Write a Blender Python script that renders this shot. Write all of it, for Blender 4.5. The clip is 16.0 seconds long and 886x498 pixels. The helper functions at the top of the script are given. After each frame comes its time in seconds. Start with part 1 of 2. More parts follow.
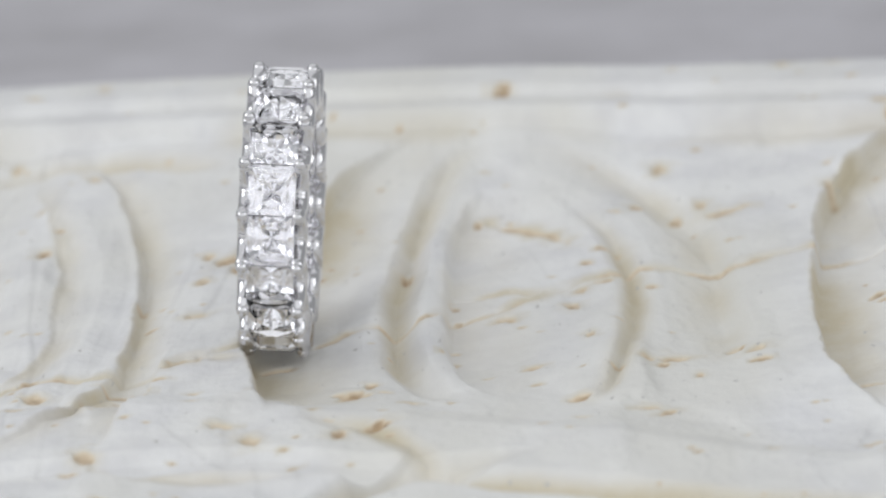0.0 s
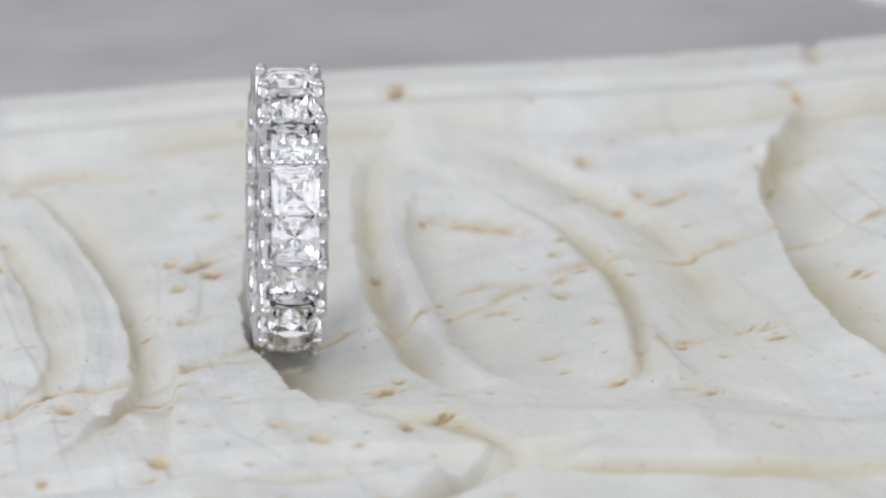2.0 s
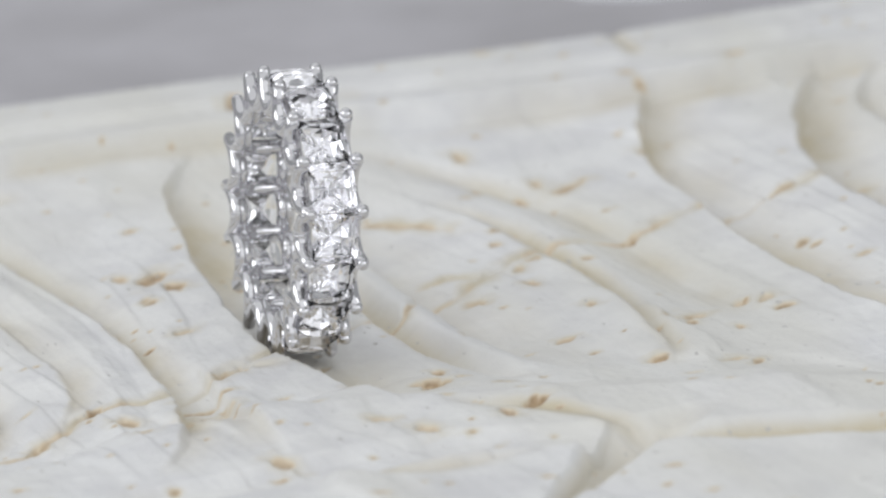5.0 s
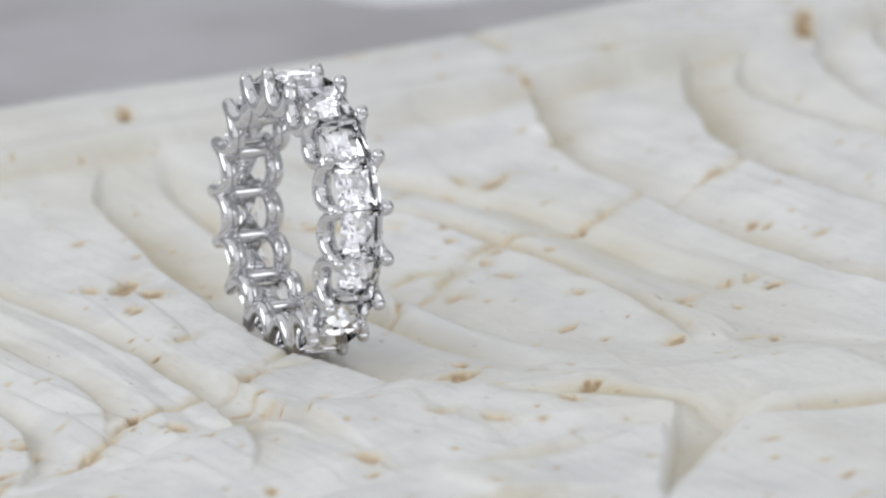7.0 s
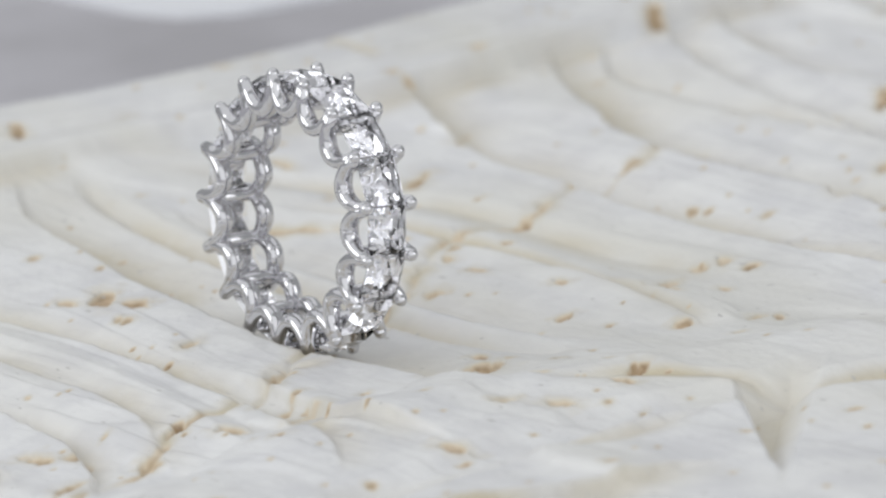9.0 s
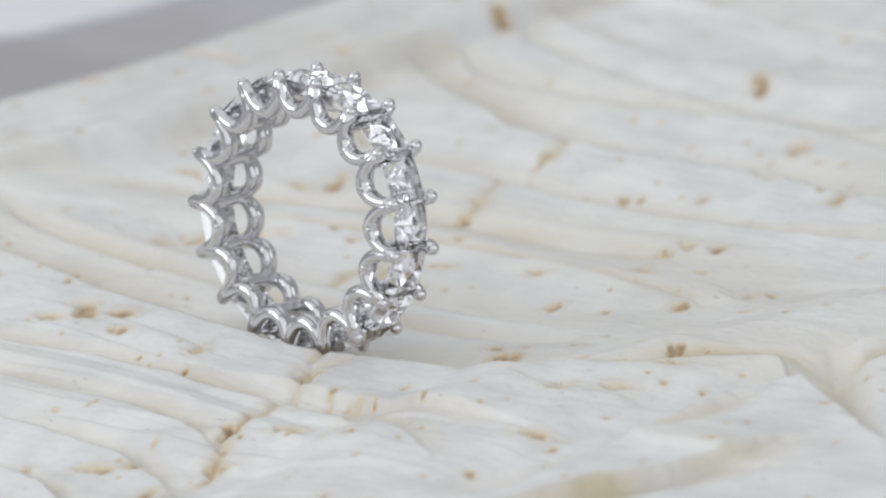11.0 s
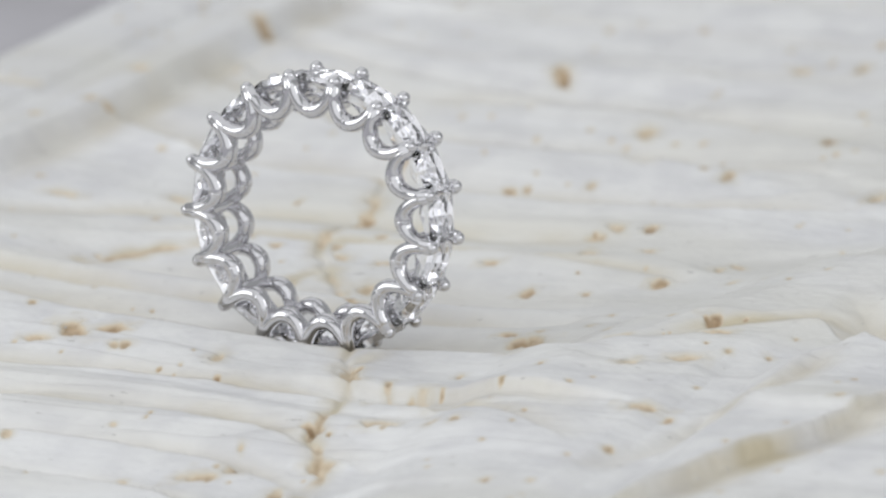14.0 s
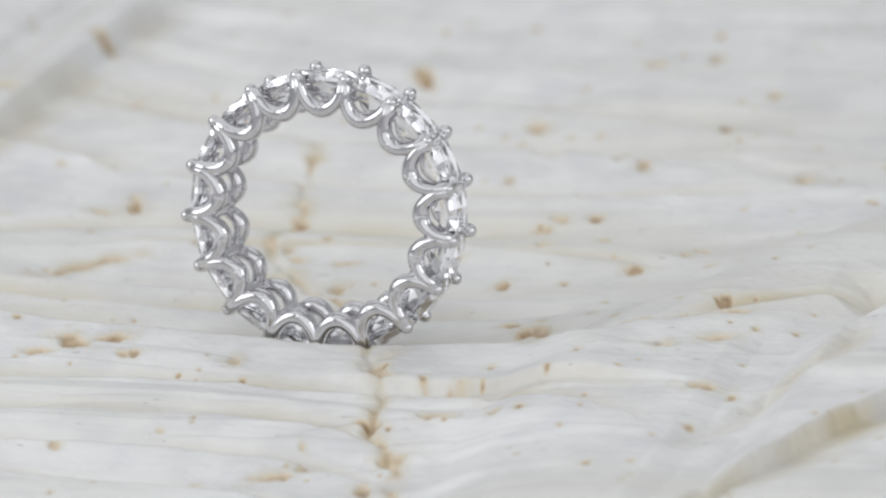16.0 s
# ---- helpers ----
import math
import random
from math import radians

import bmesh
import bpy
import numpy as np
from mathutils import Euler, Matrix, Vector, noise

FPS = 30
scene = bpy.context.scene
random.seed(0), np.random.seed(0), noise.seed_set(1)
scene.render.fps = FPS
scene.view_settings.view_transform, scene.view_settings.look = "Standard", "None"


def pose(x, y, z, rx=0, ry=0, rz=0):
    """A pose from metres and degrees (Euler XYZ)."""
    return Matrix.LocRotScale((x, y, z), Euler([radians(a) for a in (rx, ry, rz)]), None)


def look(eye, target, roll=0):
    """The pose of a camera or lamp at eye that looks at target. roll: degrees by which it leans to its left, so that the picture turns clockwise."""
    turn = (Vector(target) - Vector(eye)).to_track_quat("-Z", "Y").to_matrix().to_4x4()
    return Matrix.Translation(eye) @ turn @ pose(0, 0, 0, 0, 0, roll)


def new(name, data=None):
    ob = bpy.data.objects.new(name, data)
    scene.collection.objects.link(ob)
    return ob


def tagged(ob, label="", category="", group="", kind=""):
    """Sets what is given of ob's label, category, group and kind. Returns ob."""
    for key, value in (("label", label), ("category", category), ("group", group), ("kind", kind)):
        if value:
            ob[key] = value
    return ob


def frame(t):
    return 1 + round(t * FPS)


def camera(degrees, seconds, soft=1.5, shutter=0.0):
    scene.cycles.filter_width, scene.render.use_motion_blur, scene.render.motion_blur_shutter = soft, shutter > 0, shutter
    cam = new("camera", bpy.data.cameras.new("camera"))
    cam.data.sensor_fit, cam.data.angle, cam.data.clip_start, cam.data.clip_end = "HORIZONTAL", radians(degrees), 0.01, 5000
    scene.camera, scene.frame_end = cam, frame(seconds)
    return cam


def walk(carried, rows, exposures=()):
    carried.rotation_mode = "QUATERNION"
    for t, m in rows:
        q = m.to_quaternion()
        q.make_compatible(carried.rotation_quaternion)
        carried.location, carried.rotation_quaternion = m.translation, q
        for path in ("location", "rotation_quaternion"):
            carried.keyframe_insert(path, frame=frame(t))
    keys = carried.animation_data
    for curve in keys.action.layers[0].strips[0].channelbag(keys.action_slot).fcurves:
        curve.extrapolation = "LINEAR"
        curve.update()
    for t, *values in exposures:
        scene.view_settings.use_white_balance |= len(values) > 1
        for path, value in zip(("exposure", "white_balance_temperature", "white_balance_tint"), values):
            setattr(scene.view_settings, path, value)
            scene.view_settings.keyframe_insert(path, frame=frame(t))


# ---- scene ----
# The set turns on a turntable under a still camera. Lengths below are in units of U metres; table top at z = 0.
U = 0.00443
cam = camera(9.556, 16.0, soft=2.4)
TILT, ROLL, FAR, SIDE, BASE = 15.728, -3.376, 100.0, 2.3465, 2.4
EYE = Vector((SIDE, -FAR * math.cos(radians(TILT)), FAR * math.sin(radians(TILT)) + BASE)) * U
AIM = Vector((SIDE, 0.0, BASE)) * U
walk(cam, [(0.0, look(EYE, AIM, ROLL)), (16.0, look(EYE, AIM, ROLL))], exposures=[(0.0, 0.0), (16.0, 0.0)])
cam.data.dof.use_dof = True
cam.data.dof.focus_distance = 97.8 * U
cam.data.dof.aperture_fstop = 40.0


def turn(t):
    """The turntable's turn at t seconds."""
    s = t / 16
    return pose(0, 0, 0, 0, 0, 70.739 * s + 4.549 * s**2 - 0.425 * s**3 - 0.666 * s**4)


# ---- light: plain even world light added to brighten the stones, and unseen soft boxes ----
world = bpy.data.worlds.new("studio")
scene.world = world
world.use_nodes = True
world.node_tree.nodes["Background"].inputs["Color"].default_value = (0.95, 0.975, 1.0, 1)
world.node_tree.nodes["Background"].inputs["Strength"].default_value = 0.37


def softbox(name, eye, target, size_x, size_y, power, colour):
    data = bpy.data.lights.new(name, "AREA")
    data.shape, data.size, data.size_y, data.energy, data.color = "RECTANGLE", size_x, size_y, power, colour
    ob = new(name, data)
    ob.matrix_world = look(eye, target)
    return ob


softbox("softbox_top", (-0.15, 0.22, 0.65), (0, 0, 0), 1.4, 1.2, 2.2, (0.97, 0.982, 1.005))
softbox("softbox_front", (0.05, -0.78, 0.42), (0, 0, 0.01), 1.3, 0.9, 2.3, (0.97, 0.982, 1.005))
softbox("softbox_left", (-0.60, -0.20, 0.35), (0, 0, 0.01), 0.5, 0.4, 1.4, (0.98, 0.99, 1.0))
# added unseen fill that brightens the stones on the ring's right side
softbox("fill_right", (0.60, -0.42, 0.30), (0, 0, 0.01), 0.35, 0.4, 0.7, (0.97, 0.982, 1.005))


# ---- materials ----
def material(name):
    mat = bpy.data.materials.new(name)
    mat.use_nodes = True
    nodes, links = mat.node_tree.nodes, mat.node_tree.links
    return mat, nodes, links, nodes["Principled BSDF"]


def noise_tex(nodes, links, vector, scale, detail=4.0, rough=0.55):
    n = nodes.new("ShaderNodeTexNoise")
    n.inputs["Scale"].default_value, n.inputs["Detail"].default_value, n.inputs["Roughness"].default_value = scale, detail, rough
    links.new(vector, n.inputs["Vector"])
    return n.outputs["Fac"]


def ramp(nodes, links, fac, stops):
    r = nodes.new("ShaderNodeValToRGB")
    while len(r.color_ramp.elements) < len(stops):
        r.color_ramp.elements.new(0.5)
    for e, (p, c) in zip(r.color_ramp.elements, stops):
        e.position, e.color = p, (*c, 1)
    links.new(fac, r.inputs["Fac"])
    return r.outputs["Color"]


def mixed(nodes, links, fac, a, b, kind="MIX"):
    m = nodes.new("ShaderNodeMix")
    m.data_type, m.blend_type = "RGBA", kind
    for value, slot in ((fac, 0), (a, 6), (b, 7)):
        if isinstance(value, (float, int)):
            m.inputs[slot].default_value = value
        elif isinstance(value, tuple):
            m.inputs[slot].default_value = (*value, 1)
        else:
            links.new(value, m.inputs[slot])
    return m.outputs[2]


def plaster_material():
    mat, nodes, links, bsdf = material("limewashed_stone")
    co = nodes.new("ShaderNodeTexCoord").outputs["Object"]
    stretch = nodes.new("ShaderNodeMapping")
    stretch.inputs["Scale"].default_value = (1.0, 0.35, 1.0)
    links.new(co, stretch.inputs["Vector"])
    along = stretch.outputs["Vector"]
    tone = ramp(nodes, links, noise_tex(nodes, links, along, 70, 5), [(0.3, (0.72, 0.72, 0.705)), (0.65, (0.805, 0.81, 0.815))])
    wash = ramp(nodes, links, noise_tex(nodes, links, co, 160, 4), [(0.42, (0.86, 0.86, 0.855)), (0.62, (0.705, 0.702, 0.718))])
    colour = mixed(nodes, links, 0.58, tone, wash)
    cream = ramp(nodes, links, noise_tex(nodes, links, along, 48, 3), [(0.47, (0, 0, 0)), (0.66, (0.7, 0.7, 0.7))])
    colour = mixed(nodes, links, cream, colour, (0.745, 0.735, 0.685))
    attr = nodes.new("ShaderNodeAttribute")
    attr.attribute_name = "ochre"
    patchy = nodes.new("ShaderNodeMath")
    patchy.operation = "MULTIPLY"
    links.new(attr.outputs["Fac"], patchy.inputs[0])
    links.new(ramp(nodes, links, noise_tex(nodes, links, co, 260, 5, 0.65), [(0.30, (0.65, 0.65, 0.65)), (0.60, (1, 1, 1))]), patchy.inputs[1])
    colour = mixed(nodes, links, patchy.outputs[0], colour, (0.62, 0.555, 0.41))
    chip = nodes.new("ShaderNodeAttribute")
    chip.attribute_name = "chip"
    grain = noise_tex(nodes, links, co, 900, 3)
    pale = ramp(nodes, links, grain, [(0.35, (0.63, 0.52, 0.37)), (0.65, (0.74, 0.65, 0.51))])
    deep = ramp(nodes, links, grain, [(0.35, (0.34, 0.23, 0.13)), (0.65, (0.58, 0.44, 0.29))])
    brown = mixed(nodes, links, ramp(nodes, links, chip.outputs["Fac"], [(0.45, (0, 0, 0)), (0.95, (1, 1, 1))]), pale, deep)
    colour = mixed(nodes, links, ramp(nodes, links, chip.outputs["Fac"], [(0.08, (0, 0, 0)), (0.45, (1, 1, 1))]), colour, brown)
    # fine grey specks
    speck = ramp(nodes, links, noise_tex(nodes, links, along, 1500, 2), [(0.70, (0, 0, 0)), (0.76, (1, 1, 1))])
    colour = mixed(nodes, links, speck, colour, (0.52, 0.51, 0.49))
    links.new(colour, bsdf.inputs["Base Color"])
    bsdf.inputs["Roughness"].default_value = 0.45
    bsdf.inputs["Specular IOR Level"].default_value = 0.5
    bump = nodes.new("ShaderNodeBump")
    bump.inputs["Strength"].default_value, bump.inputs["Distance"].default_value = 0.35, 0.0003
    links.new(noise_tex(nodes, links, along, 900, 6, 0.65), bump.inputs["Height"])
    links.new(bump.outputs["Normal"], bsdf.inputs["Normal"])
    return mat


def plain_material(name, dark, light, scale, rough=0.7, metal=0.0, bump_depth=0.0):
    mat, nodes, links, bsdf = material(name)
    co = nodes.new("ShaderNodeTexCoord").outputs["Object"]
    links.new(ramp(nodes, links, noise_tex(nodes, links, co, scale, 5), [(0.35, dark), (0.65, light)]), bsdf.inputs["Base Color"])
    bsdf.inputs["Roughness"].default_value, bsdf.inputs["Metallic"].default_value = rough, metal
    if bump_depth:
        bump = nodes.new("ShaderNodeBump")
        bump.inputs["Strength"].default_value, bump.inputs["Distance"].default_value = 0.6, bump_depth
        links.new(noise_tex(nodes, links, co, scale * 6, 4), bump.inputs["Height"])
        links.new(bump.outputs["Normal"], bsdf.inputs["Normal"])
    return mat


def diamond_material():
    mat, nodes, links, bsdf = material("diamond")
    bsdf.inputs["Base Color"].default_value = (0.99, 0.985, 1, 1)
    bsdf.inputs["Roughness"].default_value = 0.0
    bsdf.inputs["IOR"].default_value = 1.35
    bsdf.inputs["Transmission Weight"].default_value = 1.0
    return mat


def pavilion_material():
    """The steep back facets, made part mirror in place of the stone's inner reflection."""
    mat, nodes, links, bsdf = material("mirrored_back_facets")
    bsdf.inputs["Base Color"].default_value = (0.985, 0.985, 1, 1)
    bsdf.inputs["Roughness"].default_value = 0.0
    bsdf.inputs["Metallic"].default_value = 0.88
    bsdf.inputs["IOR"].default_value = 1.35
    bsdf.inputs["Transmission Weight"].default_value = 1.0
    return mat


STONE = plaster_material()
GOLD = plain_material("white_gold", (0.68, 0.675, 0.695), (0.74, 0.735, 0.755), 300, 0.05, 1.0)
DIAMOND = diamond_material()
PAVILION = pavilion_material()
GREY = plain_material("grey_board", (0.42, 0.41, 0.43), (0.53, 0.52, 0.55), 35, 0.75, 0.0, 0.0002)
PAPER = plain_material("white_paper", (0.80, 0.82, 0.86), (0.86, 0.87, 0.90), 20, 0.6)


# ---- the carved slab ----
def smooth_path(points, steps=6):
    """A Catmull-Rom line through points."""
    p = np.array(points, float)
    p = np.vstack([2 * p[0] - p[1], p, 2 * p[-1] - p[-2]])
    out = []
    for i in range(1, len(p) - 2):
        for s in np.arange(steps) / steps:
            out.append(0.5 * (2 * p[i] + (p[i + 1] - p[i - 1]) * s + (2 * p[i - 1] - 5 * p[i] + 4 * p[i + 1] - p[i + 2]) * s**2
                              + (3 * p[i] - p[i - 1] - 3 * p[i + 1] + p[i + 2]) * s**3))
    out.append(p[-2])
    return np.array(out)


def stroke(x, y, points, reach):
    """Signed distance to a drawn line (positive on its left), how far along it (0 to 1), and the cells within reach."""
    line = smooth_path(points)
    near = np.flatnonzero((x > line[:, 0].min() - reach) & (x < line[:, 0].max() + reach) & (y > line[:, 1].min() - reach) & (y < line[:, 1].max() + reach))
    px, py = x[near], y[near]
    best, sign, along = np.full(len(near), 1e9), np.ones(len(near)), np.zeros(len(near))
    n = len(line) - 1
    for i in range(n):
        (ax, ay), (bx, by) = line[i], line[i + 1]
        dx, dy = bx - ax, by - ay
        s = np.clip(((px - ax) * dx + (py - ay) * dy) / (dx * dx + dy * dy), 0, 1)
        d = np.hypot(px - ax - s * dx, py - ay - s * dy)
        m = d < best
        best[m], along[m] = d[m], (i + s[m]) / n
        sign[m] = np.where(dx * (py[m] - ay) - dy * (px[m] - ax) > 0, 1, -1)
    return near, best * sign, along


def lattice(x, y, sx, sy, seed):
    """Smooth value noise, about -1 to 1, with cells sx by sy."""
    rng = np.random.RandomState(seed)
    g = rng.uniform(-1, 1, (97, 97))
    u, v = x / sx + 31.7, y / sy + 47.3
    i, j = np.floor(u).astype(int), np.floor(v).astype(int)
    fu, fv = u - i, v - j
    fu, fv = fu * fu * (3 - 2 * fu), fv * fv * (3 - 2 * fv)
    i, j, i1, j1 = i % 97, j % 97, (i + 1) % 97, (j + 1) % 97
    return (g[i, j] * (1 - fu) + g[i1, j] * fu) * (1 - fv) + (g[i, j1] * (1 - fu) + g[i1, j1] * fu) * fv


def profile(v, knots):
    return np.interp(v, [k[0] for k in knots], [k[1] for k in knots])


# the carving is drawn towards the front, line by line
LEDGES, GROOVES, RIDGES, CRACKS, CHIPS = [], [], [], [], []


def ledge(points, rise, rise_len, drop, flat, drop_len, stain):
    """A step: it rises over rise_len on the right of the line and drops on its left, flat at first."""
    LEDGES.append((points, rise, rise_len, drop, flat, drop_len, stain))


def groove(points, depth, left, right, stain):
    GROOVES.append((points, depth, left, right, stain))


def raised_line(points, height, left, right):
    RIDGES.append((points, height, left, right))


def crack(points):
    CRACKS.append(points)


def chips_at(*pits):
    """Pits: x, y, half-length, half-width, turn in degrees."""
    CHIPS.extend(pits)


ledge([(-5.1, 12.3), (-4.3, 9.8), (-3.9, 7.15), (-3.63, 4.2), (-3.58, 1.8), (-3.66, -0.4), (-3.85, -2.2), (-4.2, -3.4), (-4.6, -4.8), (-5.3, -6.5), (-6.2, -7.8)], 0.1, 1.4, 0.15, 0.05, 0.7, 0.85)
ledge([(-6.3, 11.8), (-5.7, 8.8), (-5.3, 5.4), (-5.19, 2.2), (-5.23, -0.1), (-5.6, -1.6), (-6.5, -3.2), (-7.3, -4.6)], 0.0, 1.0, 0.06, 0.05, 0.45, 0.5)
ledge([(-7.8, 10.0), (-7.0, 5.5), (-6.8, 1.5), (-7.3, -1.8), (-8.8, -4.2)], 0.1, 1.2, 0.18, 0.05, 0.5, 0.5)
ledge([(-8.4, 9.5), (-8.3, 4.5), (-8.8, 0.0), (-10.0, -3.0)], 0.16, 1.2, 0.28, 0.05, 0.5, 0.5)
ledge([(1.9, 11.9), (0.4, 9.4), (-0.6, 5.3), (-1.25, 1.7), (-1.5, -0.6), (-1.35, -2.2), (-1.2, -4.1), (-1.0, -6.4)], 0.3, 2.4, 0.25, 0.9, 2.2, 1.0)
ledge([(12.9, 11.3), (11.7, 10.4), (10.35, 7.4), (9.75, 4.9), (9.5, 1.9), (9.3, -0.9), (9.3, -3.4), (9.6, -5.2), (10.1, -7.2)], 0.2, 1.8, 0.31, 0.5, 1.9, 1.0)
ledge([(16.6, 11.3), (14.9, 9.2), (13.4, 6.2), (12.6, 3.5), (12.6, 1.7), (12.85, -1.1), (12.7, -3.2), (13.0, -5.6)], 0.22, 1.5, 0.38, 0.5, 1.7, 0.95)
ledge([(17.6, 10.9), (16.0, 8.6), (15.5, 6.1), (16.0, 3.7), (16.2, 0.8), (15.6, -2.6), (15.3, -5.6)], 0.2, 1.2, 0.28, 0.1, 1.1, 0.55)
ledge([(20.2, 11.7), (17.9, 8.1), (17.1, 4.5), (16.8, -2.6), (17.2, -6.0)], 0.18, 1.0, 0.26, 0.1, 1.0, 0.5)
ledge([(21.4, 11.0), (19.9, 8.8), (19.3, 6.4), (19.3, 3.6), (19.6, -0.5), (20.2, -7.0)], 0.22, 1.4, 0.32, 0.1, 1.4, 0.55)
ledge([(25.4, 11.8), (23.6, 8.0), (22.9, 2.0), (23.0, -5.5)], 0.22, 1.4, 0.32, 0.1, 1.2, 0.5)
ledge([(28.0, 11.8), (26.4, 7.0), (25.9, 1.0), (26.0, -6.0)], 0.25, 1.4, 0.36, 0.1, 1.4, 0.5)
ledge([(31.0, 11.8), (29.6, 6.0), (29.3, -4.0)], 0.25, 1.4, 0.36, 0.1, 1.4, 0.5)
ledge([(-3.9, -8.0), (-3.6, -6.0), (-3.25, -3.8), (-3.1, -1.9), (-2.9, -0.6)], 0.11, 1.0, 0.14, 0.3, 0.9, 0.3)
ledge([(-2.0, -12.9), (-4.5, -11.95), (-5.7, -11.45), (-7.3, -10.7), (-9.3, -9.7), (-11.2, -8.4)], 0.1, 1.5, 0.32, 0.3, 1.3, 1.0)
groove([(3.2, 11.6), (2.4, 9.6), (1.95, 7.1), (1.6, 4.1), (1.35, 1.4), (1.4, -1.8), (1.8, -3.6), (2.5, -4.9)], 0.32, 0.45, 0.3, 0.8)
groove([(3.3, 8.6), (2.9, 7.1), (2.6, 5.0), (2.45, 2.4), (2.4, -0.8), (2.65, -3.0), (3.3, -4.6)], 0.3, 2.4, 0.14, 0.4)
groove([(5.1, 7.2), (5.7, 4.6), (5.93, 1.9), (5.84, -0.5), (5.62, -2.3), (5.23, -4.3), (4.7, -5.7)], 0.16, 0.26, 0.14, 0.95)
groove([(4.4, 11.4), (6.1, 8.8), (7.2, 6.0), (7.5, 3.6), (7.5, 1.2), (7.55, -1.5), (7.2, -3.4)], 0.24, 0.5, 1.0, 0.55)
groove([(-0.5, -6.4), (0.1, -7.0), (0.9, -7.7), (1.7, -9.2), (2.26, -10.6), (3.4, -11.0), (4.8, -11.7), (8.0, -12.7), (13.0, -13.6)], 0.1, 0.3, 0.35, 1.0)
groove([(-7.5, 11.2), (-5.4, 11.5), (-3.9, 11.5), (-2.0, 11.0)], 0.3, 0.5, 0.5, 0.9)
groove([(-3.2, -2.1), (-2.4, -1.45), (-1.35, -2.2)], 0.06, 0.1, 0.3, 0.5)
groove([(-7.4, -8.0), (-6.0, -8.8), (-3.8, -9.75), (-1.7, -10.45), (0.3, -10.4)], 0.14, 0.25, 0.5, 0.5)
raised_line([(-5.0, 9.0), (-4.4, 4.9), (-4.45, 0.8), (-5.0, -2.4), (-6.0, -4.8)], 0.14, 0.5, 0.5)
raised_line([(4.3, 8.6), (5.1, 6.0), (5.5, 3.4), (5.62, 1.2), (5.5, -1.0), (5.25, -2.9), (4.8, -4.6)], 0.11, 0.22, 0.6)
raised_line([(2.4, 8.8), (2.15, 5.0), (1.95, 1.0), (2.0, -2.2), (2.5, -4.0)], 0.1, 0.35, 0.35)
crack([(-1.5, -1.2), (-2.4, -1.7), (-3.4, -2.0), (-4.6, -2.4), (-5.9, -2.6), (-7.3, -3.4), (-8.6, -3.7), (-9.8, -4.1)])
crack([(2.4, 0.9), (3.4, 1.3), (4.8, 2.4), (6.2, 2.9), (7.8, 2.8), (9.7, 3.2), (11.2, 3.5), (12.5, 3.8), (13.5, 3.7)])
crack([(3.3, 7.0), (4.2, 6.2), (4.9, 4.8)])
crack([(2.6, 2.3), (3.2, 2.4), (4.0, 2.2)])
crack([(0.0, -0.4), (0.8, 0.2), (1.6, 0.0), (2.4, 0.9)])
# leaf and rim
chips_at((1.61, 3.79, 0.16, 0.32, 0), (-2.31, 4.96, 0.15, 0.29, 0), (3.47, 0.72, 0.27, 0.2, 0), (4.78, 0.87, 0.15, 0.29, 0), (3.07, 6.93, 0.12, 0.24, 0), (6.86, 9.29, 0.18, 0.37, 0),
         (6.28, 6.95, 0.17, 0.25, 0), (7.06, 6.69, 0.15, 0.29, 0), (7.59, 6.92, 0.15, 0.29, 0), (3.79, 14.33, 0.24, 0.25, 0), (6.06, 13.4, 0.27, 0.2, 0), (5.99, -2.73, 0.18, 0.21, 0),
         (6.29, -3.04, 0.15, 0.21, 0), (6.91, -3.81, 0.1, 0.2, 0), (7.63, -2.41, 0.15, 0.21, 0), (8.08, -3.41, 0.18, 0.17, 0), (-5.28, -3.6, 0.24, 0.29, 0), (-3.6, -3.59, 0.36, 0.2, 0))
chips_at((-3.68, -2.91, 0.36, 0.17, 0), (-3.54, 2.03, 0.1, 0.2, 0), (-6.5, 11.97, 0.15, 0.29, 0), (-5.63, 6.09, 0.18, 0.25, 0), (9.91, -4.94, 0.3, 0.2, 0), (10.25, 7.28, 0.18, 0.37, 0),
         (10.23, 11.85, 0.17, 0.25, 0), (9.9, 14.88, 0.15, 0.29, 0), (11.01, 15.01, 0.18, 0.25, 0), (0.87, -3.48, 0.12, 0.21, 0), (0.35, -3.83, 0.15, 0.17, 0), (-0.12, -6.2, 0.12, 0.24, 0),
         (0.34, -7.85, 0.15, 0.29, 0), (5.01, -1.25, 0.11, 0.22, 0), (-4.81, 10.45, 0.17, 0.21, 0))
# right of the leaf
chips_at((7.75, 2.72, 0.15, 0.29, -41), (14.35, 11.31, 0.22, 0.44, -41), (15.9, 4.46, 0.32, 0.2, -41), (19.26, 10.78, 0.24, 0.49, -41), (10.59, 0.8, 0.11, 0.22, -41), (8.03, -2.66, 0.15, 0.29, -41),
         (1.02, -7.46, 0.12, 0.24, -41), (-1.09, -4.45, 0.2, 0.17, -41), (-1.73, -7.05, 0.24, 0.21, -41), (-5.48, -2.34, 0.15, 0.29, -41), (-7.47, -1.91, 0.29, 0.2, -41), (-4.24, -3.94, 0.17, 0.34, -41),
         (-1.85, 4.35, 0.24, 0.46, -41), (-0.07, 4.23, 0.1, 0.2, -41), (-2.4, 3.22, 0.09, 0.17, -41), (0.54, -3.9, 0.22, 0.33, -41), (18.45, 2.96, 0.15, 0.29, -41), (12.8, -1.29, 0.24, 0.33, -41))
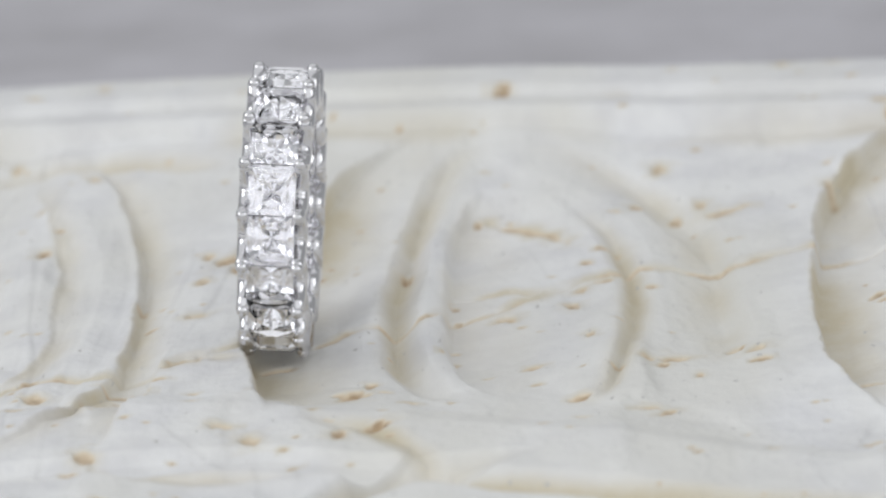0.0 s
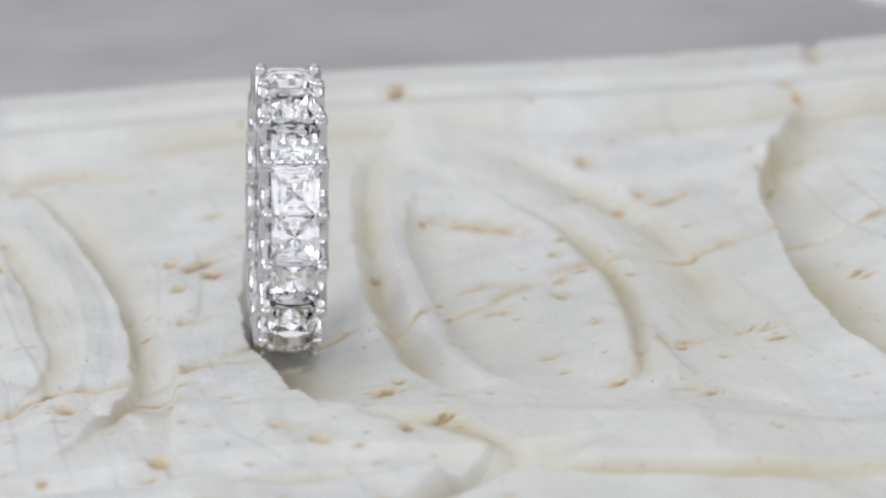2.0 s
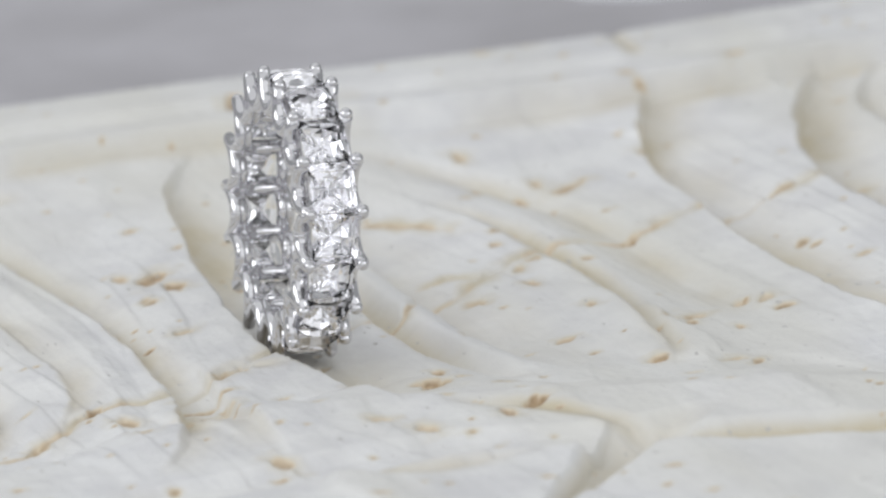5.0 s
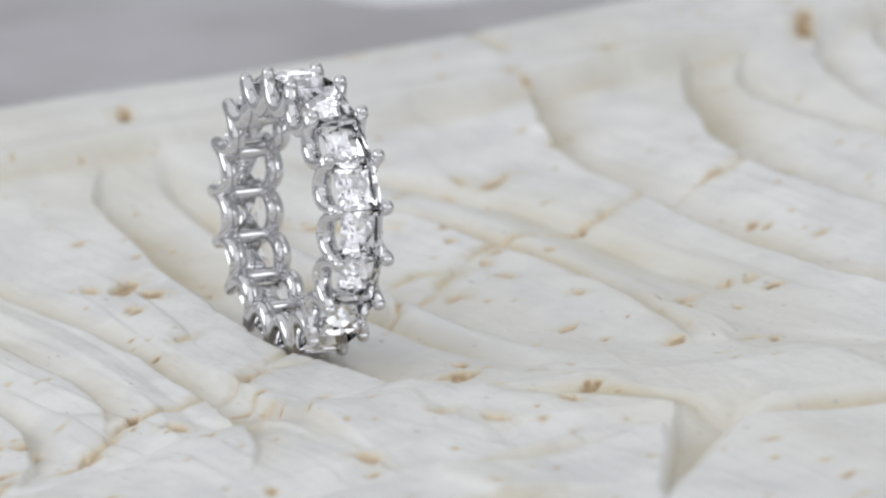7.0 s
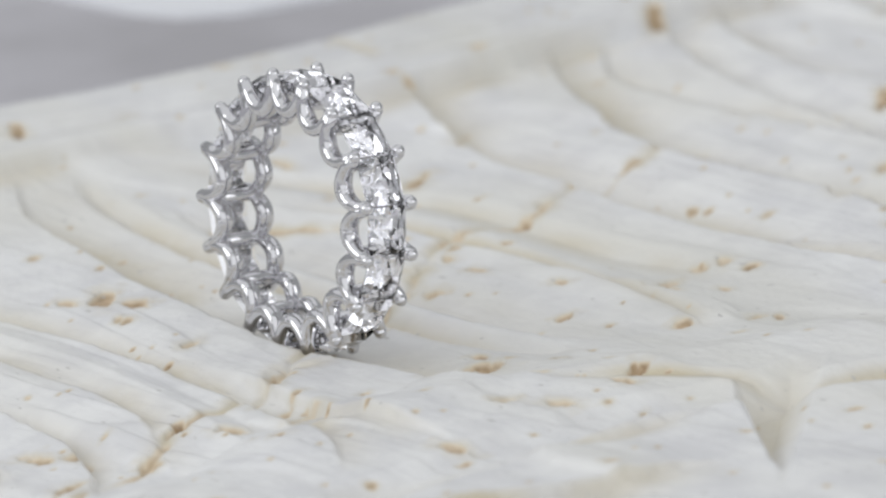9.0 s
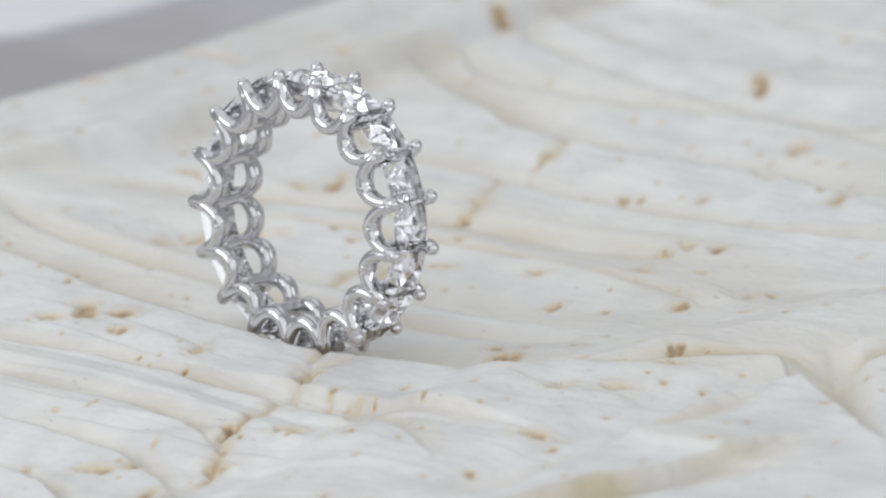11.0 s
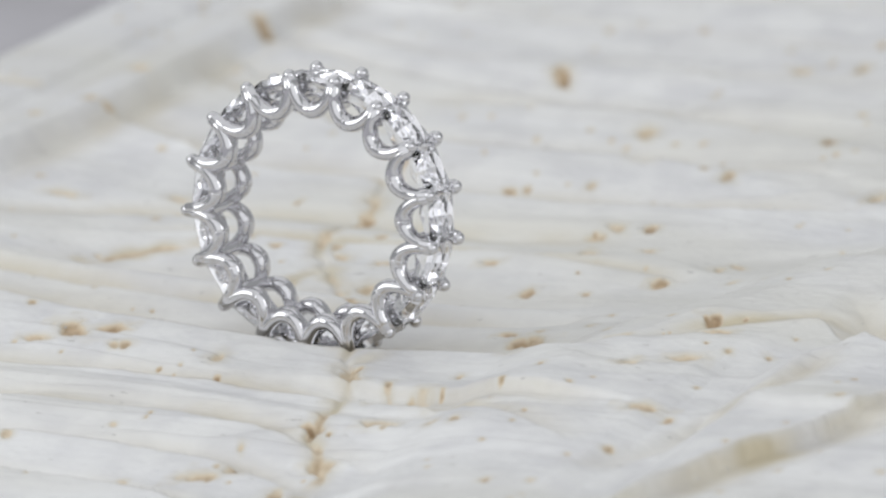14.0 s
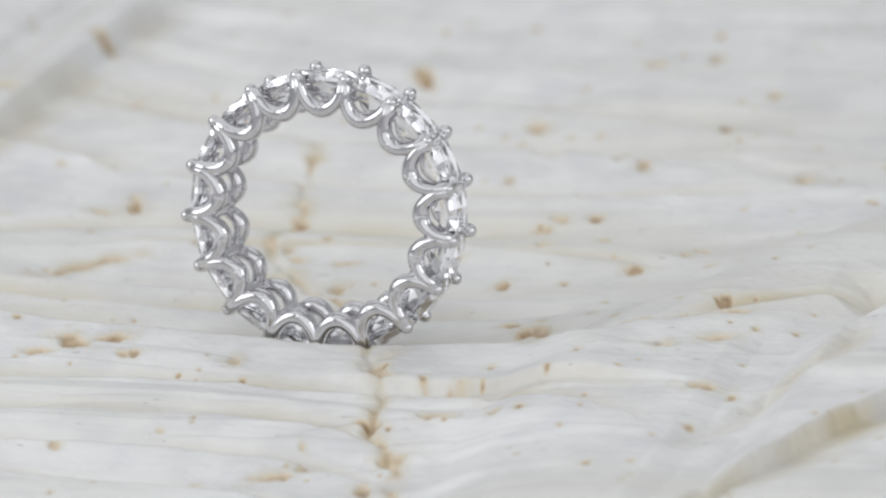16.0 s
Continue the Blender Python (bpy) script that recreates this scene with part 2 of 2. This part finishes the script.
chips_at((4.66, -4.98, 0.18, 0.21, -41), (6.21, -5.99, 0.12, 0.24, -41), (4.95, 2.01, 0.15, 0.29, -41))
# layers along the side
chips_at((8.06, 6.38, 0.22, 0.44, -74), (6.48, -2.68, 0.18, 0.37, -74), (5.85, -5.75, 0.12, 0.24, -74), (-1.66, 3.71, 0.36, 0.2, -74), (-2.39, 2.99, 0.1, 0.2, -74), (-2.45, 1.02, 0.15, 0.29, -74),
         (-3.3, 0.62, 0.1, 0.2, -74), (-3.03, -2.78, 0.1, 0.2, -74), (-3.9, -3.39, 0.07, 0.15, -74), (-4.26, -4.38, 0.18, 0.21, -74), (-5.64, -2.5, 0.18, 0.37, -74), (-5.46, -4.74, 0.11, 0.22, -74),
         (-5.51, -5.22, 0.11, 0.22, -74), (0.63, -4.06, 0.22, 0.38, -74), (-1.24, -7.89, 0.34, 0.2, -74), (1.06, -7.56, 0.17, 0.34, -74), (-4.11, -8.25, 0.36, 0.2, -74), (15.09, -0.43, 0.2, 0.39, -74))
chips_at((15.03, -4.67, 0.18, 0.37, -74), (12.21, -3.46, 0.17, 0.33, -74), (11.05, -7.11, 0.24, 0.49, -74), (18.19, -5.01, 0.17, 0.34, -74), (20.98, -1.79, 0.27, 0.2, -74), (21.44, -3.06, 0.17, 0.34, -74),
         (18.55, 2.97, 0.2, 0.38, -74), (-7.93, -1.34, 0.36, 0.2, -74), (-6.81, -3.24, 0.3, 0.2, -74), (-8.7, -3.2, 0.18, 0.37, -74), (7.5, 2.68, 0.13, 0.27, -74), (5.44, 2.31, 0.11, 0.22, -74),
         (3.94, -2.51, 0.17, 0.21, -74), (2.34, -1.68, 0.17, 0.17, -74), (-7.02, 3.0, 0.12, 0.21, -74))
# under the ring
chips_at((-0.8, -1.5, 0.36, 0.2, 10), (-2.75, -1.85, 0.14, 0.45, -35), (-2.6, -1.8, 0.36, 0.2, 40))


def carved_flats(x, y):
    """Flats left by the chisel: each cell is a slightly tilted plane."""
    rng = np.random.RandomState(5)
    wx = x + 0.10 * lattice(x, y, 0.6, 0.9, 41) + 0.03 * lattice(x, y, 0.15, 0.2, 42)
    total, out = np.full(len(x), 1e-9), np.zeros(len(x))
    for gx in np.arange(-18, 36, 2.1):
        for gy in np.arange(-24, 20, 5.2):
            cx, cy = gx + rng.uniform(-0.9, 0.9), gy + rng.uniform(-2.2, 2.2)
            tilt_x, tilt_y, lift = rng.uniform(-0.07, 0.07), rng.uniform(-0.02, 0.02), rng.uniform(-0.03, 0.03)
            near = np.flatnonzero((np.abs(x - cx) < 4.2) & (np.abs(y - cy) < 9.5))
            d = (wx[near] - cx) ** 2 + ((y[near] - cy) * 0.42 + 0.25 * (x[near] - cx)) ** 2
            w = np.exp(-3.5 * d)
            total[near] += w
            out[near] += w * (lift + tilt_x * (x[near] - cx) + tilt_y * (y[near] - cy))
    return out / total


def slab_height(x, y):
    """Height of the carved face, and its ochre and chip stains."""
    skew = y + 0.5 * np.clip(x, -1, 14) * np.clip(-y / 6, 0, 1)
    z = profile(skew, [(-30, -0.80), (-10.6, -0.85), (-9.9, -1.22), (-9.2, -1.20), (-8.7, -1.03), (-6.4, -0.98), (-5.5, -1.12), (-4.7, -1.42), (-3.2, -1.55),
                       (2, -1.48), (6, -1.36), (11.2, -0.98), (12.0, -0.85)])
    z -= 0.22 * np.clip(-5.6 - x, 0, 1) * np.clip((y + 7) / 2, 0, 1)
    ochre, chip = np.zeros_like(x), np.zeros_like(x)
    z += carved_flats(x, y)
    z += 0.04 * lattice(x, y, 2.2, 5.0, 1) + 0.025 * lattice(x, y, 0.8, 3.0, 2)
    for points, rise, rise_len, drop, flat, drop_len, stain in LEDGES:
        near, d, along = stroke(x, y, points, 3.2)
        d = d + 0.06 * lattice(x[near], y[near], 0.5, 0.9, 31) + 0.025 * lattice(x[near], y[near], 0.17, 0.25, 32)
        fade = np.clip(np.minimum(along, 1 - along) * 4.5, 0, 1)
        side = np.clip(d / 0.11 + 0.5, 0, 1)
        up = rise * np.clip(1 + np.minimum(d, 0) / rise_len, 0, 1)
        down = drop * np.clip((drop_len - np.maximum(d, 0)) / (drop_len - flat), 0, 1)
        z[near] += fade * (up * (1 - side) - down * side)
        spread = np.exp(-((np.maximum(d, 0) / (0.20 + 0.45 * drop_len)) ** 2)) * np.exp(-((np.minimum(d, 0) / 0.08) ** 2))
        ochre[near] = np.maximum(ochre[near], stain * fade * spread * np.clip(0.9 + 0.7 * lattice(x[near], y[near], 1.1, 1.9, 33), 0, 1.2))
    for points, depth, left, right, stain in GROOVES:
        near, d, along = stroke(x, y, points, 3.0)
        d = d + 0.05 * lattice(x[near], y[near], 0.5, 0.9, 5) + 0.02 * lattice(x[near], y[near], 0.17, 0.25, 35)
        fade = np.clip(np.minimum(along, 1 - along) * 4, 0, 1)
        q = np.abs(d / np.where(d > 0, left, right))
        z[near] -= depth * fade * np.clip(1.08 - np.sqrt(q * q + 0.0064), 0, 1)
        spread = np.exp(-((d / (0.4 * np.where(d > 0, left, right) + 0.16)) ** 2))
        ochre[near] = np.maximum(ochre[near], stain * fade * spread * np.clip(0.9 + 0.7 * lattice(x[near], y[near], 0.9, 1.6, 7), 0, 1.2))
    for points, height, left, right in RIDGES:
        near, d, along = stroke(x, y, points, 3.0)
        fade = np.clip(np.minimum(along, 1 - along) * 5, 0, 1)
        z[near] += height * fade * np.clip(1 - np.abs(d / np.where(d > 0, left, right)), 0, 1) ** 0.8
    for points in CRACKS:
        near, d, along = stroke(x, y, points, 0.8)
        d = d + 0.12 * lattice(x[near], y[near], 0.35, 0.35, 8)
        broken = np.clip(0.55 + 1.2 * lattice(x[near], y[near], 0.6, 0.6, 12), 0, 1)
        z[near] -= 0.07 * np.exp(-((d / 0.10) ** 2))
        chip[near] = np.maximum(chip[near], 0.7 * broken * np.exp(-((d / 0.10) ** 2)))
        ochre[near] = np.maximum(ochre[near], 1.0 * np.exp(-((d / 0.26) ** 2)) * np.clip(0.7 + 0.7 * lattice(x[near], y[near], 0.5, 0.5, 9), 0, 1))
    # raised rim along the back: a lip, a cove and a rounded crest
    lip = np.interp(x, [-17, -6, 0, 4, 7.5, 11, 13, 34], [12.9, 12.9, 12.75, 12.3, 11.5, 11.05, 10.9, 10.8])
    rim = y - lip + 0.04 * lattice(x, y, 1.1, 1.1, 51)
    back = np.clip((rim + 0.35) / 0.35, 0, 1)
    z = z * (1 - back) + back * profile(rim, [(0, -0.46), (0.12, -0.42), (0.8, -0.44), (1.05, -0.70), (1.5, -0.74), (1.95, -0.66), (2.15, -0.47), (3.6, -0.47), (4.2, -0.56), (5.2, -0.95)])
    ochre = ochre * (1 - back) + back * 0.35 * np.exp(-(((rim - 1.15) / 0.3) ** 2))
    ochre = np.maximum(ochre, 0.55 * np.exp(-(((rim + 0.55) / 0.45) ** 2)) * np.clip(0.5 + 0.9 * lattice(x, y, 1.6, 0.9, 52), 0, 1))
    near, d, along = stroke(x, y, [(13.3, 15.6), (13.0, 14.4), (12.8, 13.2)], 0.6)
    z[near] -= 0.13 * np.exp(-((d / 0.16) ** 2))
    ochre[near] = np.maximum(ochre[near], 0.8 * np.exp(-((d / 0.22) ** 2)))
    # a raised block at the front with a three-cornered pocket beside it
    cut = -0.85 + 0.76 * (y + 12.5) + 0.05 * lattice(x, y, 0.4, 0.4, 53)
    crest = np.clip((-10.55 - y) / 0.25, 0, 1) * np.clip((cut - x) / 0.14, 0, 1) * np.clip((x + 4.2) / 1.5, 0, 1)
    z = np.where(crest > 0, np.maximum(z, z * (1 - crest) + crest * (-0.80 + 0.05 * (y + 10.7) - 0.05 * np.clip(-x, 0, 5))), z)
    pocket = np.clip((x - cut) / 0.16, 0, 1) * np.clip((2.2 + 1.23 * (y + 10.9) - x) / 0.9, 0, 1) * np.clip((-9.3 - y) / 1.3, 0, 1)
    z = z - 0.42 * pocket
    # ochre over the whole pocket: part stain, part its shade put into the colour
    ochre = np.maximum(ochre, 0.65 * pocket)
    # the back edge
    z = np.where(rim > 5.2, -BASE + 0.1, z)
    # layered tool marks and grain
    inner = np.clip(-rim / 0.4, 0, 1)
    for pitch, high, wave, seed in ((0.85, 0.080, 1.7, 21), (1.9, 0.018, 2.6, 24)):
        layer = x * pitch + wave * lattice(x, y, 2.6, 9.0, seed) + 0.25 * lattice(x, y, 0.8, 2.5, seed + 1)
        layer = layer - np.floor(layer)
        z += high * np.minimum(layer, (1 - layer) * 8) * np.clip(0.5 + 0.9 * lattice(x, y, 2.2, 4.0, seed + 2), 0.0, 1) * inner * np.interp(x, [-8, -3, 0, 8, 11], [0.65, 0.65, 0.25, 0.25, 1])
    z += 0.006 * lattice(x, y, 0.16, 1.4, 3) + 0.007 * lattice(x, y, 0.12, 0.14, 4)
    rng = np.random.RandomState(12)
    chips = list(CHIPS)
    for k in range(560):
        s = rng.uniform(0.4, 0.85) ** 2 if k < 260 else 0.15
        chips.append((rng.uniform(-14, 30), rng.uniform(-20, 16.5), 0.05 + 0.22 * s * rng.uniform(0.4, 1), 0.04 + 0.12 * s * rng.uniform(0.5, 1), rng.uniform(-35, 35)))
    for i, (cx, cy, a, b, deg) in enumerate(chips):
        strength = (0.95, 0.75, 0.55)[i % 3]
        r = max(a, b) * 1.8
        near = np.flatnonzero((np.abs(x - cx) < r) & (np.abs(y - cy) < r))
        c, s = math.cos(radians(deg)), math.sin(radians(deg))
        dx, dy = x[near] - cx, y[near] - cy
        q = np.hypot((c * dx + s * dy) / a, (c * dy - s * dx) / b) * (1 + 0.22 * lattice(x[near], y[near], 0.13, 0.13, 10) + 0.35 * lattice(x[near], y[near], 0.3, 0.3, 11))
        inside = np.clip(1.9 - 1.9 * q, 0, 1)
        z[near] -= 0.5 * min(a, b) * inside
        chip[near] = np.maximum(chip[near], inside * strength)
        ochre[near] = np.maximum(ochre[near], 0.8 * np.exp(-((q / 1.3) ** 2)))
    return z, ochre, chip


def build_slab():
    xs = np.concatenate([np.arange(-17, -9, 0.09), np.arange(-9, 12, 0.045), np.arange(12, 34, 0.09)])
    ys = np.concatenate([np.arange(-22, -13.5, 0.09), np.arange(-13.5, 8, 0.045), np.arange(8, 17.35, 0.08)])
    gx, gy = (a.ravel() for a in np.meshgrid(xs, ys))
    z, ochre, chip = slab_height(gx, gy)
    w, h = len(xs), len(ys)
    i = (np.arange(h - 1)[:, None] * w + np.arange(w - 1)).ravel()
    quads = np.stack([i, i + 1, i + w + 1, i + w], 1)
    ring_ids = np.concatenate([np.arange(w), np.arange(1, h) * w + w - 1, (h - 1) * w + np.arange(w - 2, -1, -1), np.arange(h - 2, 0, -1) * w])
    n, m = len(gx), len(ring_ids)
    low = np.stack([gx[ring_ids], gy[ring_ids], np.full(m, -BASE + 0.0)], 1)
    nxt = np.roll(np.arange(m), -1)
    skirt = np.stack([ring_ids, n + np.arange(m), n + nxt, ring_ids[nxt]], 1)
    mesh = bpy.data.meshes.new("carved_slab")
    co = np.vstack([np.stack([gx, gy, z], 1), low]) + (0, 0, BASE)
    mesh.vertices.add(len(co))
    mesh.vertices.foreach_set("co", (co * U).ravel())
    faces = np.vstack([quads, skirt])
    mesh.loops.add(faces.size)
    mesh.loops.foreach_set("vertex_index", faces.ravel())
    mesh.polygons.add(len(faces))
    mesh.polygons.foreach_set("loop_start", np.arange(len(faces)) * 4)
    mesh.update(calc_edges=True)
    mesh.validate()
    mesh.polygons.foreach_set("use_smooth", np.ones(len(faces), bool))
    for name, values in (("ochre", ochre), ("chip", chip)):
        mesh.attributes.new(name, "FLOAT", "POINT").data.foreach_set("value", np.concatenate([values, np.zeros(m)]))
    mesh.materials.append(STONE)
    return tagged(new("carved_slab", mesh), "white limewashed carved stone slab with leaf relief and chipped ochre pits", "carved slab")


slab = build_slab()


# ---- the table ----
def flat_sheet(name, outline, thick, z, mat):
    bm = bmesh.new()
    face = bm.faces.new([bm.verts.new((px * U, py * U, z * U)) for px, py in outline])
    out = bmesh.ops.extrude_face_region(bm, geom=[face])
    bmesh.ops.translate(bm, vec=(0, 0, thick * U), verts=[v for v in out["geom"] if isinstance(v, bmesh.types.BMVert)])
    bmesh.ops.recalc_face_normals(bm, faces=bm.faces)
    mesh = bpy.data.meshes.new(name)
    bm.to_mesh(mesh)
    mesh.materials.append(mat)
    return new(name, mesh)


board = tagged(flat_sheet("turntable_top", [(160 * math.cos(a), 160 * math.sin(a)) for a in np.arange(96) * math.tau / 96], -3.0, 0.0, GREY),
               "mottled grey round turntable top under the slab", "turntable", kind="structure")
paper = tagged(flat_sheet("paper_sheet", [(19.0, 60), (16.9, 30), (16.9, 27.0), (17.3, 25.6), (18.5, 24.6), (21.0, 24.0), (60, 20), (70, 60)], 0.15, 0.0, PAPER),
               "white paper sheet lying on the grey table", "paper")


def block(name, low, high, mat, label, category):
    bm = bmesh.new()
    bmesh.ops.create_cube(bm, size=1.0)
    for v in bm.verts:
        v.co = Vector([low[i] if v.co[i] < 0 else high[i] for i in range(3)])
    mesh = bpy.data.meshes.new(name)
    bm.to_mesh(mesh)
    bm.free()
    mesh.materials.append(mat)
    return tagged(new(name, mesh), label, category, kind="structure")


# the studio floor
block("floor", (-1.7, -1.7, -0.80), (1.7, 1.7, -0.75), GREY, "plain grey studio floor", "floor")


# ---- the ring ----
R_TIP, HALF, COUNT = 2.69, 0.513, 17
STEP = math.tau / COUNT


def part(name, bm, mat, parent, label="", smooth=True):
    mesh = bpy.data.meshes.new(name)
    bm.to_mesh(mesh)
    bm.free()
    mesh.materials.append(mat)
    mesh.polygons.foreach_set("use_smooth", np.full(len(mesh.polygons), smooth))
    ob = new(name, mesh)
    ob.parent = parent
    return tagged(ob, label)


def repeat(ob, m):
    """The same mesh again as another part of the same thing."""
    other = new(ob.name.split(".")[0], ob.data)
    other.parent, other.matrix_basis = ob.parent, m
    return other


def round_the_ring(lateral, radius, angle):
    """Ring space: x across the band, y to the front at angle 0, z up."""
    return Vector((lateral, radius * math.cos(angle), radius * math.sin(angle))) * U


def tube(bm, path, radii, sides=12):
    """A wire along path; radii: across the band, and in the ring's plane."""
    rings, n = [], len(path)
    for i, p in enumerate(path):
        way = (path[min(i + 1, n - 1)] - path[max(i - 1, 0)]).normalized()
        across = Vector((1, 0, 0)) if abs(way.x) < 0.8 else Vector((0, 1, 0))
        other = way.cross(across).normalized()
        across = other.cross(way).normalized()
        wide, thin = radii[i]
        rings.append([bm.verts.new(p + (across * math.cos(q) * wide + other * math.sin(q) * thin) * U) for q in np.arange(sides) * math.tau / sides])
    for i in range(n - 1):
        a, b = rings[i], rings[i + 1]
        for j in range(sides):
            bm.faces.new((a[j], a[(j + 1) % sides], b[(j + 1) % sides], b[j]))
    bm.faces.new(rings[0][::-1])
    bm.faces.new(rings[-1])


def bead(bm, centre, radius):
    m = Matrix.Translation(centre) @ Matrix.Scale(radius * U, 4)
    bmesh.ops.create_uvsphere(bm, u_segments=14, v_segments=10, radius=1.0, matrix=m)


def prong_mesh(sign):
    """One claw with the two half scallops that run down from it; the scallop widens inwards."""
    bm = bmesh.new()
    for way in (-1, 1):
        path, radii = [], []
        for i in range(17):
            u = i / 16
            drop = (1 - (1 - u) ** 2.2) ** (1 / 2.2)
            wide = 0.5 - 0.5 * math.cos(math.pi * min(1.0, drop * 1.1))
            path.append(round_the_ring(sign * (HALF - 0.045 * wide), 2.645 - 0.635 * drop, way * STEP / 2 * (0.03 + 0.98 * u)))
            radii.append((0.115 + 0.065 * wide, 0.122 + 0.050 * u))
        tube(bm, path, radii)
    bmesh.ops.recalc_face_normals(bm, faces=bm.faces)
    return bm


def tip_mesh(sign):
    bm = bmesh.new()
    bead(bm, round_the_ring(sign * (HALF - 0.01), R_TIP - 0.04, 0), 0.122)
    return bm


def bridge_mesh():
    bm = bmesh.new()
    tube(bm, [round_the_ring(s, 2.29 - 0.05 * math.cos(s * 3.2), 0) for s in np.linspace(-0.45, 0.45, 7)], [(0.14, 0.14)] * 7, 12)
    bmesh.ops.recalc_face_normals(bm, faces=bm.faces)
    return bm


def diamond_mesh():
    """A princess-cut stone: square table, crown and stepped chevron pavilion; z outwards."""
    bm = bmesh.new()
    ax, ay = 0.435, 0.46

    def level(corner, corner_z, mid, mid_z):
        spots = []
        for sx, sy, mx, my in ((1, 1, 0, 1), (-1, 1, -1, 0), (-1, -1, 0, -1), (1, -1, 1, 0)):
            spots.append(bm.verts.new((sx * corner * ax * U, sy * corner * ay * U, corner_z * U)))
            spots.append(bm.verts.new((mx * mid * ax * U, my * mid * ay * U, mid_z * U)))
        return spots

    table = level(0.64, 0.115, 0.64, 0.115)
    crown = level(0.88, 0.050, 0.80, 0.075)
    girdle = level(1.0, 0.0, 1.0, 0.0)
    upper = level(0.74, -0.130, 0.62, -0.150)
    lower = level(0.42, -0.270, 0.30, -0.270)
    culet = bm.verts.new((0, 0, -0.43 * U))
    bm.faces.new(table)
    for high, low in ((table, crown), (crown, girdle), (girdle, upper), (upper, lower)):
        for i in range(8):
            j = (i + 1) % 8
            c, m = (i, j) if i % 2 == 0 else (j, i)
            for face in (bm.faces.new((high[c], high[m], low[c])), bm.faces.new((high[m], low[m], low[c]))):
                face.material_index = 0 if low in (crown, girdle) else 1
    for i in range(8):
        bm.faces.new((lower[i], lower[(i + 1) % 8], culet)).material_index = 1
    bmesh.ops.recalc_face_normals(bm, faces=bm.faces)
    return bm


def build_ring():
    ring = tagged(new("ring"), "white gold eternity ring set with square diamonds, standing on edge", "ring")
    for sign in (-1, 1):
        first = part("prong", prong_mesh(sign), GOLD, ring, "polished white gold claw and scallop")
        first.matrix_basis = pose(0, 0, 0, math.degrees(PHASE))
        tip = part("claw_tip", tip_mesh(sign), GOLD, first)
        for k in range(1, COUNT):
            claw = tagged(repeat(first, pose(0, 0, 0, math.degrees(PHASE + k * STEP))), "polished white gold claw and scallop")
            new("claw_tip", tip.data).parent = claw
    first = part("bridge", bridge_mesh(), GOLD, ring)
    first.matrix_basis = pose(0, 0, 0, math.degrees(PHASE))
    for k in range(1, COUNT):
        repeat(first, pose(0, 0, 0, math.degrees(PHASE + k * STEP)))
    seat = lambda k: pose(0, 0, 0, math.degrees(PHASE + (k + 0.5) * STEP)) @ Matrix.Translation((0, 2.535 * U, 0)) @ pose(0, 0, 0, -90, 0, 0)
    first = part("diamond", diamond_mesh(), DIAMOND, ring, "clear princess-cut diamond", False)
    first.data.materials.append(PAVILION)
    first.matrix_basis = seat(0)
    for k in range(1, COUNT):
        tagged(repeat(first, seat(k)), "clear princess-cut diamond")
    return ring


PHASE = radians(12.7525)
ring = build_ring()
# centre, turn and lean of the ring on the slab
AZ, LEAN = radians(-4.46), radians(-4.672)
ACROSS = Vector((math.cos(AZ) * math.cos(LEAN), math.sin(AZ) * math.cos(LEAN), math.sin(LEAN)))
FRONT = Vector((math.sin(AZ), -math.cos(AZ), 0))
UP = (-ACROSS).cross(FRONT)
RING_POSE = Matrix.Translation(Vector((-0.6128, -0.4359, 1.0779 + BASE)) * U) @ Matrix((-ACROSS, FRONT, UP)).transposed().to_4x4()


def motions():
    times = [0.5 * i for i in range(33)]
    for thing in (slab, board, paper):
        walk(thing, [(t, turn(t)) for t in times])
    walk(ring, [(t, turn(t) @ RING_POSE) for t in times])


motions()
